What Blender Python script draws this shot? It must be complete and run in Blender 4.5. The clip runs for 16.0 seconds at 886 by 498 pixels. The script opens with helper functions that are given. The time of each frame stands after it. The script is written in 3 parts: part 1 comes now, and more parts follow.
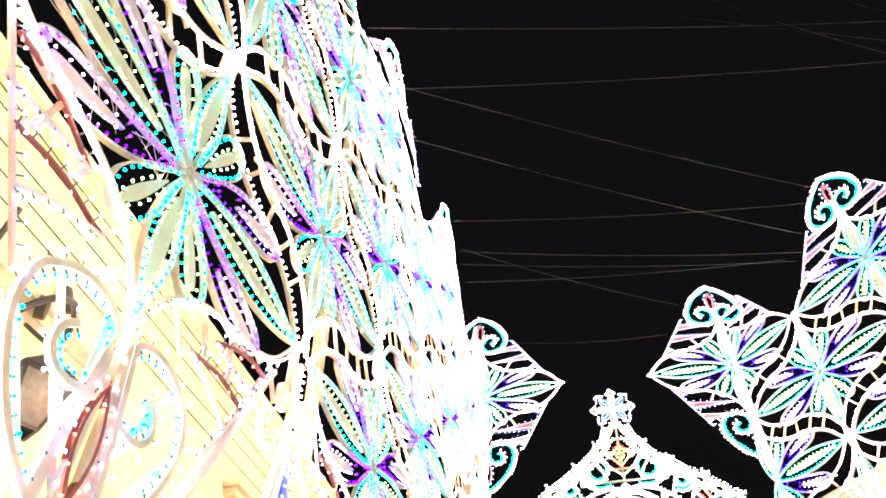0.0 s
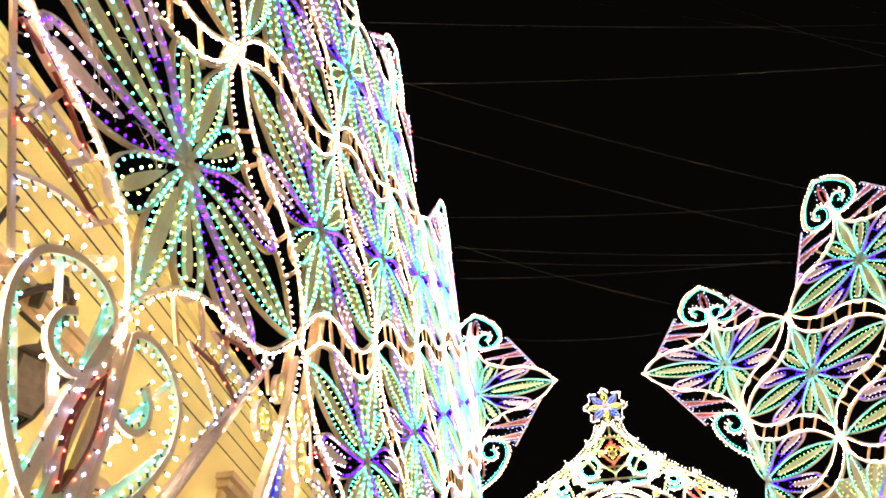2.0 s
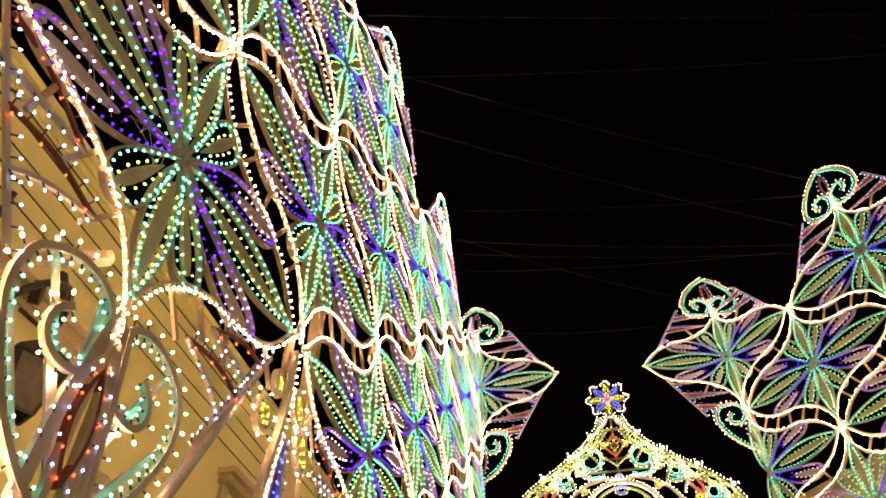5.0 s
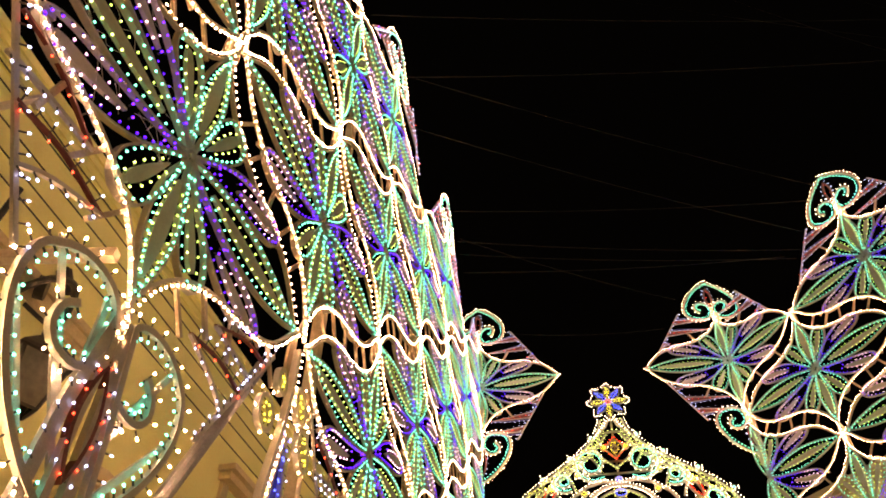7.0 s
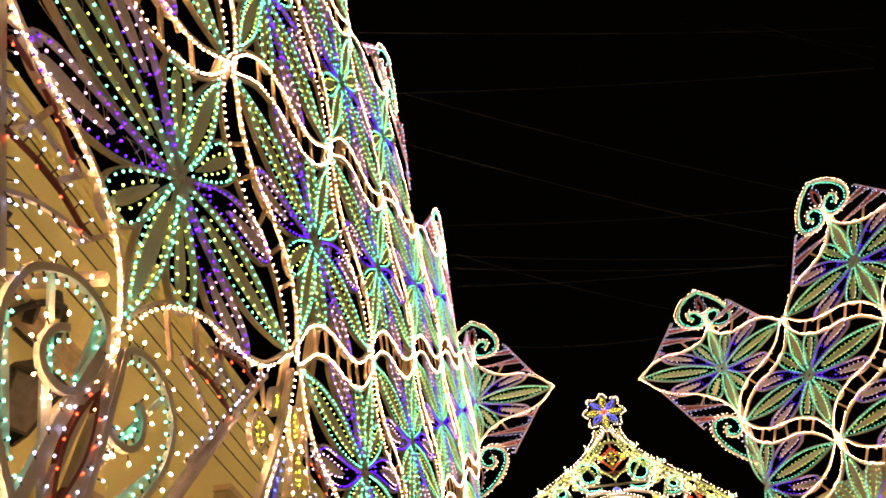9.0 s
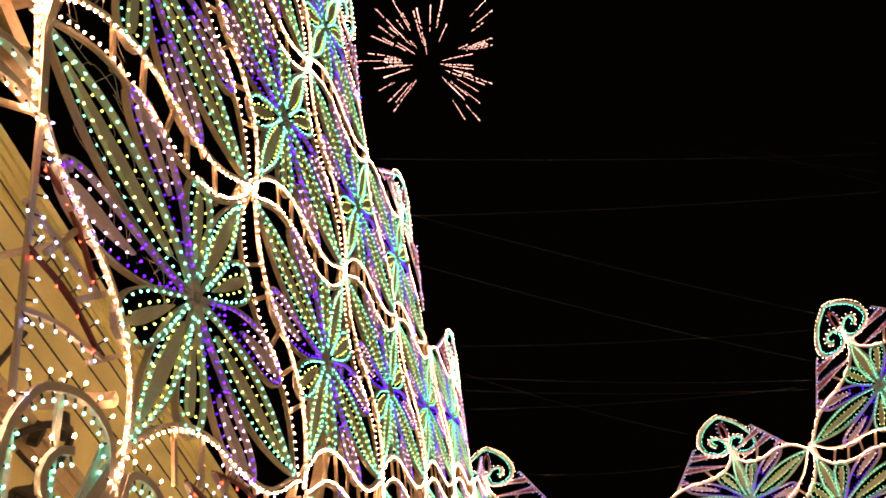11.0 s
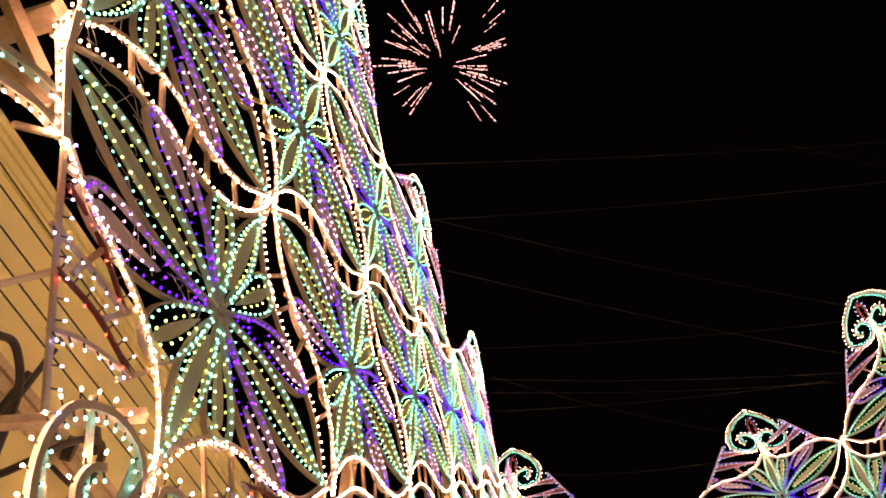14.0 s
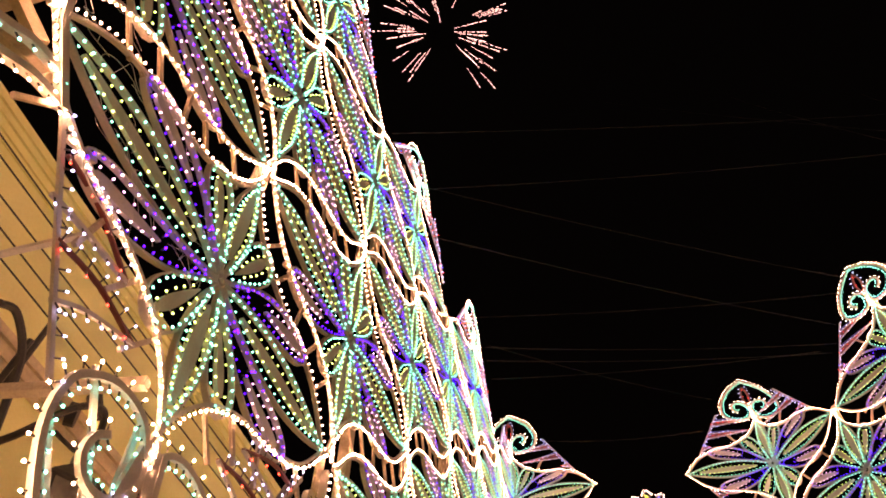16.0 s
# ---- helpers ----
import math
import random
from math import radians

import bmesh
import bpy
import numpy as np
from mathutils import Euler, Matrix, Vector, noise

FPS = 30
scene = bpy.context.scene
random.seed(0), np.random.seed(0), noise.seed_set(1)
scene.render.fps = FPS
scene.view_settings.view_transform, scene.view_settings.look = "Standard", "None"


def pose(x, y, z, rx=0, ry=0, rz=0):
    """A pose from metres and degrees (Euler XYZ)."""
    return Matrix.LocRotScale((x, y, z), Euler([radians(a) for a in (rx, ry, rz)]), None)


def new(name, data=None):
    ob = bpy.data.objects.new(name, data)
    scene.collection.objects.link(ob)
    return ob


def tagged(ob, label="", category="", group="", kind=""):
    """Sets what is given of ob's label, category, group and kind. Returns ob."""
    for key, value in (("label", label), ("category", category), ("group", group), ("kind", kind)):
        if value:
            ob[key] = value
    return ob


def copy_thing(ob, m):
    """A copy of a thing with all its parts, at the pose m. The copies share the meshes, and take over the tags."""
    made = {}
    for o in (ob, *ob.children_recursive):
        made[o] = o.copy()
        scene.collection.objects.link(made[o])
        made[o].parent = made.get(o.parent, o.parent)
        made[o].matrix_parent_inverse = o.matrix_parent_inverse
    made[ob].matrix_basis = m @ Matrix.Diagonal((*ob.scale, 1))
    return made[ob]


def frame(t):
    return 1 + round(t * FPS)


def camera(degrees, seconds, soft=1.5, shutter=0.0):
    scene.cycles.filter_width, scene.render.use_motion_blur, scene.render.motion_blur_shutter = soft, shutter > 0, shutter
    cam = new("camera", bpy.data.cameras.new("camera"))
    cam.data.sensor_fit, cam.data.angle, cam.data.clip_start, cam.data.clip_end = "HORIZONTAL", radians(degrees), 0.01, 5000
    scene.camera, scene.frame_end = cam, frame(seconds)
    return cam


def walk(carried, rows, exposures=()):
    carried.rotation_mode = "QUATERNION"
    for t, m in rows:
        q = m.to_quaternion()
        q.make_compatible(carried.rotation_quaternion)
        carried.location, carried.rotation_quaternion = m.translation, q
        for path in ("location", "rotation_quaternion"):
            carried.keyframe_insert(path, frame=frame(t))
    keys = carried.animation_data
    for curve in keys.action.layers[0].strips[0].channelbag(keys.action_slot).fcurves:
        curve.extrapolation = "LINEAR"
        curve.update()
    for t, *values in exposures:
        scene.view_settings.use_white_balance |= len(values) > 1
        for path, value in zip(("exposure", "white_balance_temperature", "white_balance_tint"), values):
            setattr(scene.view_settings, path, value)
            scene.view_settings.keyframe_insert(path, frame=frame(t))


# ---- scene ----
# ---- camera and walk ----
cam = camera(64.2, 16.0, soft=1.8)
PATH = (
    (0.0, 0.006, -0.005, 1.615, 0.09, 45.15, -0.61),
    (0.5, 0.007, -0.010, 1.608, 0.10, 45.00, 0.09),
    (1.0, 0.007, -0.012, 1.595, -0.33, 44.91, 0.18),
    (1.5, 0.002, -0.011, 1.595, -0.63, 44.86, -0.15),
    (2.0, -0.005, -0.005, 1.595, -0.40, 44.87, -0.07),
    (2.5, -0.009, -0.004, 1.599, -0.25, 44.86, 0.02),
    (3.0, 0.004, -0.008, 1.597, -0.10, 44.81, 0.00),
    (3.5, 0.013, 0.001, 1.601, -0.25, 44.70, -0.31),
    (4.0, 0.016, 0.013, 1.605, -0.29, 44.48, -0.45),
    (6.5, -0.006, 0.008, 1.600, -0.14, 44.35, -0.05),
    (7.0, 0.000, 0.000, 1.600, 0.00, 44.38, 0.51),
    (7.5, 0.005, -0.005, 1.597, -0.60, 44.52, 0.00),
    (8.0, 0.011, -0.005, 1.597, -0.69, 44.70, -0.47),
    (8.5, 0.010, -0.017, 1.598, -0.75, 44.92, -0.82),
    (9.0, 0.018, -0.023, 1.603, -0.80, 45.45, -1.21),
    (9.5, 0.010, -0.015, 1.599, -0.69, 45.85, -1.46),
    (9.7, 0.009, -0.010, 1.604, -0.55, 49.50, -0.80),
    (10.0, 0.005, -0.004, 1.613, -0.24, 53.45, 0.16),
    (10.2, 0.006, -0.006, 1.613, -0.10, 54.35, 0.20),
    (12.5, 0.017, -0.035, 1.603, 2.73, 55.54, 0.85),
    (13.0, 0.016, -0.036, 1.611, 2.96, 55.37, 1.23),
    (13.5, 0.015, -0.043, 1.603, 3.32, 55.37, 0.77),
    (14.0, 0.015, -0.054, 1.616, 3.56, 55.34, 0.63),
    (14.5, 0.029, -0.083, 1.618, 3.29, 54.78, 0.29),
    (15.0, 0.029, -0.094, 1.622, 2.79, 54.29, 0.33),
    (15.5, 0.021, -0.097, 1.614, 2.68, 53.17, 0.95),
    (16.0, 0.013, -0.092, 1.612, 3.23, 52.73, 0.78),
)
walk(cam, [(t, pose(x, y, z, 90 + pitch, 0, yaw) @ pose(0, 0, 0, 0, 0, roll)) for t, x, y, z, yaw, pitch, roll in PATH],
     exposures=((0.0, 3.55, 5700, 25), (0.5, 3.15, 5900, 24), (1.0, 2.65, 6200, 23), (1.5, 2.25, 6700, 24), (2.0, 2.1, 7200, 27), (2.5, 1.75, 7800, 28),
                (3.5, 1.32, 8700, 28), (4.5, 0.92, 9200, 30), (7.0, 0.7, 9600, 32), (9.5, 0.7, 9500, 33), (12.5, 0.9, 8900, 54), (16.0, 0.97, 8900, 57)))

# ---- night sky ----
world = bpy.data.worlds.new("night")
scene.world = world
world.use_nodes = True
sky = world.node_tree.nodes["Background"]
sky.inputs["Color"].default_value = (0.62, 0.60, 0.54, 1)
sky.inputs["Strength"].default_value = 0.0007


# ---- materials ----
def surface(name, colour, dark, rough=0.6, scale=8.0, fine=60.0, bump=0.2, metal=0.0):
    """A painted or worn surface: two noises mix two colours, the finer one also gives relief."""
    m = bpy.data.materials.new(name)
    m.use_nodes = True
    n, l = m.node_tree.nodes, m.node_tree.links
    b = n["Principled BSDF"]
    b.inputs["Roughness"].default_value, b.inputs["Metallic"].default_value = rough, metal
    at = n.new("ShaderNodeTexCoord")
    a, c = n.new("ShaderNodeTexNoise"), n.new("ShaderNodeTexNoise")
    a.inputs["Scale"].default_value, c.inputs["Scale"].default_value = scale, fine
    a.inputs["Detail"].default_value = c.inputs["Detail"].default_value = 4
    add, ramp = n.new("ShaderNodeMath"), n.new("ShaderNodeMapRange")
    mix = n.new("ShaderNodeMix")
    mix.data_type = "RGBA"
    add.operation = "ADD"
    ramp.inputs[1].default_value, ramp.inputs[2].default_value = 0.75, 1.3
    mix.inputs[6].default_value, mix.inputs[7].default_value = (*dark, 1), (*colour, 1)
    rel = n.new("ShaderNodeBump")
    rel.inputs["Strength"].default_value, rel.inputs["Distance"].default_value = bump, 0.01
    for tex in (a, c):
        l.new(at.outputs["Object"], tex.inputs["Vector"])
    l.new(a.outputs["Fac"], add.inputs[0])
    l.new(c.outputs["Fac"], add.inputs[1])
    l.new(add.outputs[0], ramp.inputs[0])
    l.new(ramp.outputs[0], mix.inputs[0])
    l.new(mix.outputs[2], b.inputs["Base Color"])
    l.new(c.outputs["Fac"], rel.inputs["Height"])
    l.new(rel.outputs[0], b.inputs["Normal"])
    return m


def glowing(name, colour, strength):
    m = bpy.data.materials.new(name)
    m.use_nodes = True
    b = m.node_tree.nodes["Principled BSDF"]
    b.inputs["Base Color"].default_value = (*colour, 1)
    b.inputs["Emission Color"].default_value = (*colour, 1)
    b.inputs["Emission Strength"].default_value = strength
    b.inputs["Roughness"].default_value = 0.2
    return m


LATH = surface("painted_lath", (0.78, 0.74, 0.70), (0.60, 0.565, 0.535), 0.55, 5, 90)
BOARD = surface("painted_board", (0.82, 0.79, 0.73), (0.68, 0.645, 0.59), 0.6, 4, 70)
TIMBER = surface("raw_timber", (0.66, 0.57, 0.46), (0.47, 0.38, 0.28), 0.7, 6, 50)
RED = surface("red_board", (0.26, 0.075, 0.065), (0.17, 0.045, 0.04), 0.5)
BLUE = surface("blue_board", (0.10, 0.12, 0.42), (0.06, 0.07, 0.30), 0.5)
SOCKET = surface("bulb_socket", (0.10, 0.10, 0.09), (0.05, 0.05, 0.05), 0.5)
STUCCO = surface("yellow_stucco", (0.90, 0.87, 0.43), (0.84, 0.79, 0.36), 0.85, 0.9, 35, 0.25)
STONE = surface("pale_stone", (0.72, 0.60, 0.40), (0.56, 0.45, 0.29), 0.85, 2, 30, 0.3)
GALVANISED = surface("galvanised_steel", (0.40, 0.40, 0.44), (0.28, 0.28, 0.31), 0.45, 7, 60, 0.15, 0.4)
IRON = surface("black_iron", (0.05, 0.045, 0.04), (0.025, 0.022, 0.02), 0.45, 9, 80, 0.2)
GLASS = surface("dusty_glass", (0.20, 0.19, 0.17), (0.12, 0.12, 0.11), 0.15, 3, 20, 0.05)
PAVING = surface("pale_paving", (0.42, 0.38, 0.32), (0.30, 0.27, 0.22), 0.7, 1, 40, 0.3)
WIRE = surface("steel_wire", (0.021, 0.021, 0.020), (0.013, 0.013, 0.013), 0.5)
CABLE = surface("black_rubber", (0.03, 0.03, 0.03), (0.02, 0.02, 0.02), 0.6)
WARM = glowing("bulb_warm", (1.0, 0.61, 0.35), 60.0)
TEAL = glowing("bulb_teal", (0.003, 0.80, 0.62), 7.0)
LIME = glowing("bulb_lime", (0.50, 0.74, 0.24), 6.8)
VIOLET = glowing("bulb_violet", (0.065, 0.006, 1.0), 6.0)
LILAC = glowing("bulb_lilac", (0.72, 0.54, 0.60), 8.5)
CLEAR = glowing("bulb_clear", (1.0, 0.66, 0.37), 235.0)
COOL = glowing("bulb_cool", (0.38, 0.52, 1.0), 6.0)
SCARLET = glowing("bulb_scarlet", (1.0, 0.06, 0.03), 6.5)
AZURE = glowing("bulb_azure", (0.03, 0.08, 1.0), 9.0)
GOLD = glowing("bulb_gold", (0.84, 0.84, 0.10), 5.5)
IVORY = glowing("bulb_ivory", (1.0, 0.82, 0.60), 15.0)
# tinted glass below a cap lamp's bright head; its dimmer glow paints the halo
GLASS_OF = {TEAL: glowing("cap_teal", (0.002, 0.76, 0.52), 3.0), LIME: glowing("cap_lime", (0.30, 0.70, 0.12), 3.2),
            VIOLET: glowing("cap_violet", (0.045, 0.002, 0.95), 2.7), LILAC: glowing("cap_lilac", (0.55, 0.30, 0.70), 4.0)}
SPARK = glowing("spark", (1.0, 0.62, 0.56), 3.0)

# ---- building helpers ----
P, Q = 2.0, 1.488  # half the width and half the height of one lozenge


class Build:
    """Collects faces, each with a material slot, for one mesh."""

    def __init__(self, *materials):
        self.v, self.f, self.m, self.mats = [], [], [], materials

    def add(self, verts, faces, slot=0):
        k = len(self.v)
        self.v += [tuple(v) for v in verts]
        self.f += [tuple(k + i for i in f) for f in faces]
        self.m += [slot] * len(faces)

    def mesh(self, name):
        me = bpy.data.meshes.new(name)
        me.from_pydata(self.v, [], self.f)
        for m in self.mats:
            me.materials.append(m)
        me.polygons.foreach_set("material_index", self.m)
        me.update()
        return me

    def box(self, x0, x1, y0, y1, z0, z1, slot=0):
        self.add([(x, y, z) for x in (x0, x1) for y in (y0, y1) for z in (z0, z1)],
                 [(0, 1, 3, 2), (4, 6, 7, 5), (0, 4, 5, 1), (2, 3, 7, 6), (0, 2, 6, 4), (1, 5, 7, 3)], slot)

    def ribbon(self, pts, width, y0, y1, closed=False, slot=0):
        """A lath bent along pts (u, w) in the panel's plane, from depth y0 (front) to y1."""
        p = np.array(pts, float)
        if closed:
            t = np.roll(p, -1, 0) - np.roll(p, 1, 0)
        else:
            t = np.gradient(p, axis=0)
        t /= np.linalg.norm(t, axis=1, keepdims=True) + 1e-9
        n = np.stack([-t[:, 1], t[:, 0]], 1) * width / 2
        a, b, k, vs, fs = p + n, p - n, len(p), [], []
        for i in range(k):
            vs += [(a[i, 0], y0, a[i, 1]), (b[i, 0], y0, b[i, 1]), (b[i, 0], y1, b[i, 1]), (a[i, 0], y1, a[i, 1])]
        for i in range(k if closed else k - 1):
            j = (i + 1) % k
            for c in range(4):
                d = (c + 1) % 4
                fs.append((4 * i + c, 4 * i + d, 4 * j + d, 4 * j + c))
        if not closed:
            fs += [(0, 3, 2, 1), (4 * k - 4, 4 * k - 3, 4 * k - 2, 4 * k - 1)]
        self.add(vs, fs, slot)

    def plate(self, pts, y0, y1, slot=0):
        k = len(pts)
        vs = [(u, y0, w) for u, w in pts] + [(u, y1, w) for u, w in pts]
        self.add(vs, [tuple(range(k)), tuple(range(2 * k - 1, k - 1, -1))] + [(i, (i + 1) % k, k + (i + 1) % k, k + i) for i in range(k)], slot)

    def bulb(self, at, way, r=0.0125, long=0.024, slot=0, socket=1, neck=0.03, skirt=None):
        """A small cap lamp with its socket, pointing along way."""
        o, d = Vector(at), Vector(way).normalized()
        s = d.orthogonal().normalized()
        t = d.cross(s)
        ring = lambda h, q: [o + d * h + (s * c + t * e) * q for c, e in ((1, 0), (0.31, 0.95), (-0.81, 0.59), (-0.81, -0.59), (0.31, -0.95))]
        sides = [(i, (i + 1) % 5, 5 + (i + 1) % 5, 5 + i) for i in range(5)]
        self.add(ring(-0.008, r * 0.78) + ring(neck, r * 0.72), sides, socket)
        self.add(ring(neck, r * 0.7) + ring(neck + long * 0.6, r), sides, slot if skirt is None else skirt)
        self.add(ring(neck + long * 0.6, r) + [o + d * (neck + long)], [(i, (i + 1) % 5, 5) for i in range(5)], slot)

    def tube(self, pts, r, sides=6, slot=0):
        pts = [Vector(p) for p in pts]
        vs, fs = [], []
        for i, p in enumerate(pts):
            d = (pts[min(i + 1, len(pts) - 1)] - pts[max(i - 1, 0)]).normalized()
            s = d.cross(Vector((0.31, 0.17, 0.93))).normalized()
            t = d.cross(s)
            rr = r[i] if isinstance(r, (list, tuple)) else r
            vs += [p + (s * math.cos(a) + t * math.sin(a)) * rr for a in (2 * math.pi * k / sides for k in range(sides))]
        for i in range(len(pts) - 1):
            fs += [(i * sides + k, i * sides + (k + 1) % sides, (i + 1) * sides + (k + 1) % sides, (i + 1) * sides + k) for k in range(sides)]
        fs += [tuple(range(sides - 1, -1, -1)), tuple(range((len(pts) - 1) * sides, len(pts) * sides))]
        self.add(vs, fs, slot)


def part(name, build, parent, label=""):
    ob = new(name, build.mesh(name))
    ob.parent = parent
    return tagged(ob, label, kind="stuff" if name == "bulb_string" else "")


def thing(name, label, category, m=None, group="", kind=""):
    ob = tagged(new(name), label, category, group, kind)
    if m is not None:
        ob.matrix_basis = m
    return ob


def spaced(pts, step, start=0.0, end=0.0):
    """Points at even steps along a line of points, with the line's direction there."""
    p = np.array(pts, float)
    d = np.linalg.norm(np.diff(p, axis=0), axis=1)
    s = np.concatenate([[0], np.cumsum(d)])
    span = s[-1] - start - end
    k = max(2, int(span / step) + 1)
    out = []
    for x in np.linspace(start, s[-1] - end, k):
        i = min(max(int(np.searchsorted(s, x)) - 1, 0), len(d) - 1)
        t = (p[i + 1] - p[i]) / (d[i] + 1e-9)
        out.append((p[i] + t * (x - s[i]), t))
    return out


def smooth(pts, k=6):
    """A rounder line through the given points."""
    p = [Vector((*q, 0)[:3]) for q in pts]
    flat = len(pts[0]) == 2
    p = [p[0] * 2 - p[1]] + p + [p[-1] * 2 - p[-2]]
    out = []
    for i in range(1, len(p) - 2):
        a, b, c, d = p[i - 1:i + 3]
        for t in (j / k for j in range(k)):
            out.append(0.5 * (2 * b + (c - a) * t + (2 * a - 5 * b + 4 * c - d) * t * t + (3 * b - a - 3 * c + d) * t ** 3))
    return [tuple(q)[:2 if flat else 3] for q in (*out, p[-2])]


def string(pts, step, colours, side, off=0.02, front=0.6, y=-0.01, start=0.0, end=0.0, r=0.0092, rng=random, neck=0.022):
    """A row of lamps beside a lath: side +1 sets them to the left of the line's direction."""
    b = Build(colours, SOCKET)
    for c, t in spaced(pts, step, start, end):
        n = np.array([-t[1], t[0]]) * side
        j = rng.uniform(-0.12, 0.12)
        b.bulb((c[0] + n[0] * off, y + rng.uniform(-0.006, 0.006), c[1] + n[1] * off), (n[0] + t[0] * j, -front + rng.uniform(-0.15, 0.15), n[1] + t[1] * j), r, r * 2.0, neck=neck)
    return b


def bulbs(parent, pts, step, colour, side, off=0.022, front=0.4, start=0.0, end=0.0, y=-0.012):
    """The same row with each lamp a part of its own; the lamps of one row share a mesh."""
    b = Build(colour, SOCKET)
    b.bulb((0, 0, 0), (0, 0, 1), 0.0082 if colour is TEAL else 0.0066, 0.019)
    me = b.mesh("bulb")
    for c, t in spaced(pts, step, start, end):
        n = np.array([-t[1], t[0]]) * side
        ob = new("bulb", me)
        ob.parent = parent
        way = Vector((n[0] + t[0] * random.uniform(-0.15, 0.15), -front + random.uniform(-0.15, 0.15), n[1]))
        ob.matrix_basis = Matrix.Translation((c[0] + n[0] * off, y, c[1] + n[1] * off)) @ way.to_track_quat("Z", "Y").to_matrix().to_4x4()


# ---- one lozenge of the light wall ----
def petal_side(length, width, club, k=17):
    s = np.linspace(0, 1, k)
    h = width / 2 * np.sin(np.pi * s) ** 0.9
    if club:
        s = 1 - (1 - s) ** 1.35
        h = width / 2 * np.where(s < 0.74, np.sin(np.pi / 2 * s / 0.74) ** 1.15, np.sqrt(np.clip(1 - ((s - 0.74) / 0.26) ** 2, 0, 1)))
    h[0], h[-1] = 0.006, 0.0
    return np.stack([s * length, h], 1)


def turned(p, a):
    c, s = math.cos(a), math.sin(a)
    return np.stack([p[:, 0] * c - p[:, 1] * s, p[:, 0] * s + p[:, 1] * c], 1)


def curved(p, a):
    """Each point turned about the hub by its own angle."""
    return p[:, 0] * np.cos(a) - p[:, 1] * np.sin(a), p[:, 0] * np.sin(a) + p[:, 1] * np.cos(a)


def petal(parent, angle, length, width, club, outer, inner, core, r, tip=None, begin=0.08, step=0.082, bend=0.0):
    """One petal: a lath outline, a board in its middle and rows of lamps. tip: colour of the outer row past its middle; bend: the turn of its foot against its tip."""
    side = petal_side(length, width, club)
    swing = lambda p: turned(np.stack(curved(p, bend * (1 - p[:, 0] / length)), 1), angle)
    low = side * (1, -1)
    foot = np.array([[0.05, 0.003], [0.12, np.interp(0.12, side[:, 0], side[:, 1]) * 0.8]])
    rim = np.concatenate([foot, side[side[:, 0] > 0.17]])
    ring = swing(np.concatenate([rim, (rim * (1, -1))[-2::-1]]))
    b = Build(LATH, BOARD)
    b.ribbon(ring, 0.015, -0.014, 0.030, True)
    k = (0.87 if club and not tip else 0.92) - begin
    mid = swing(side[1:-1] * (k, core) + (length * begin, 0))
    dim = swing(side[1:-1] * (k, -core) + (length * begin, 0))
    b.plate(np.concatenate([mid, dim[::-1]]), -0.006, 0.022, 1)
    p = part("petal", b, parent)
    up, down = swing(side), swing(low)
    rows = Build(outer, SOCKET, tip or outer, GLASS_OF[outer])
    for line, sgn in ((up, -1), (down, 1)):
        row = spaced(line, step, 0.21 if tip else 0.16, 0.02)
        for q, (c, t) in enumerate(row):
            n = np.array([-t[1], t[0]]) * sgn
            late = tip is not None and len(row) * 0.52 < q < len(row) * 0.8
            rows.bulb((c[0] + n[0] * 0.012, -0.010, c[1] + n[1] * 0.012), (n[0], -random.uniform(0.2, 0.6), n[1]), r, r * 1.9, 2 if late else 0, neck=0.010, skirt=3)
    part("bulb_string", rows, p, "row of coloured cap bulbs")
    rows = Build(inner, SOCKET, GLASS_OF[inner])
    for line, sgn in ((mid, 1), (dim, -1)):
        for c, t in spaced(line, step * 1.12, 0.08, 0.02):
            n = np.array([-t[1], t[0]]) * sgn
            rows.bulb((c[0] + n[0] * 0.006, 0.0, c[1] + n[1] * 0.006), (n[0], -random.uniform(0.3, 0.8), n[1]), r * 0.95, r * 1.8, neck=0.012, skirt=2)
    part("bulb_string", rows, p)
    if tip:
        rows = Build(outer, SOCKET)
        for sgn in (1, -1):
            vein = swing(side[(side[:, 0] > 0.3) & (side[:, 0] < length * 0.52)] * (1, 0.3 * sgn))
            for c, t in spaced(vein, step * 2.4):
                rows.bulb((c[0], -0.004, c[1]), (t[0] * 0.3, -1, t[1] * 0.3), r, r * 1.9, neck=0.02)
        part("bulb_string", rows, p)
    return p


CORNER = {"l": (-P, 0.0), "t": (0.0, Q), "r": (P, 0.0), "b": (0.0, -Q)}


def wave(a, b, rise, k=33):
    """The waving line from corner a to corner b, with u growing; rise: +1 humps first, -1 sags first."""
    a, b = np.array(CORNER[a]), np.array(CORNER[b])
    s = np.linspace(0, 1, k)
    d = b - a
    n = np.array([-d[1], d[0]]) / np.linalg.norm(d)
    return a + s[:, None] * d + n * (rise * 0.19 * np.sin(2 * np.pi * s))[:, None], s


def border(parent, a, b, rise, inward, r):
    line, s = wave(a, b, rise)
    t = np.gradient(line, axis=0)
    t /= np.linalg.norm(t, axis=1, keepdims=True)
    n = np.stack([-t[:, 1], t[:, 0]], 1) * inward
    line = line + n * (0.065 + 0.125 * np.sin(np.pi * s) ** 0.6)[:, None]
    lath = Build(LATH)
    lath.ribbon(line, 0.024, -0.014, 0.018)
    p = part("border_lath", lath, parent)
    part("bulb_string", string(line, 0.064, WARM, -inward, 0.014, 0.35, r=r * (0.83 if r > 0.009 else 0.74), neck=0.016), p, "row of warm white cap bulbs")


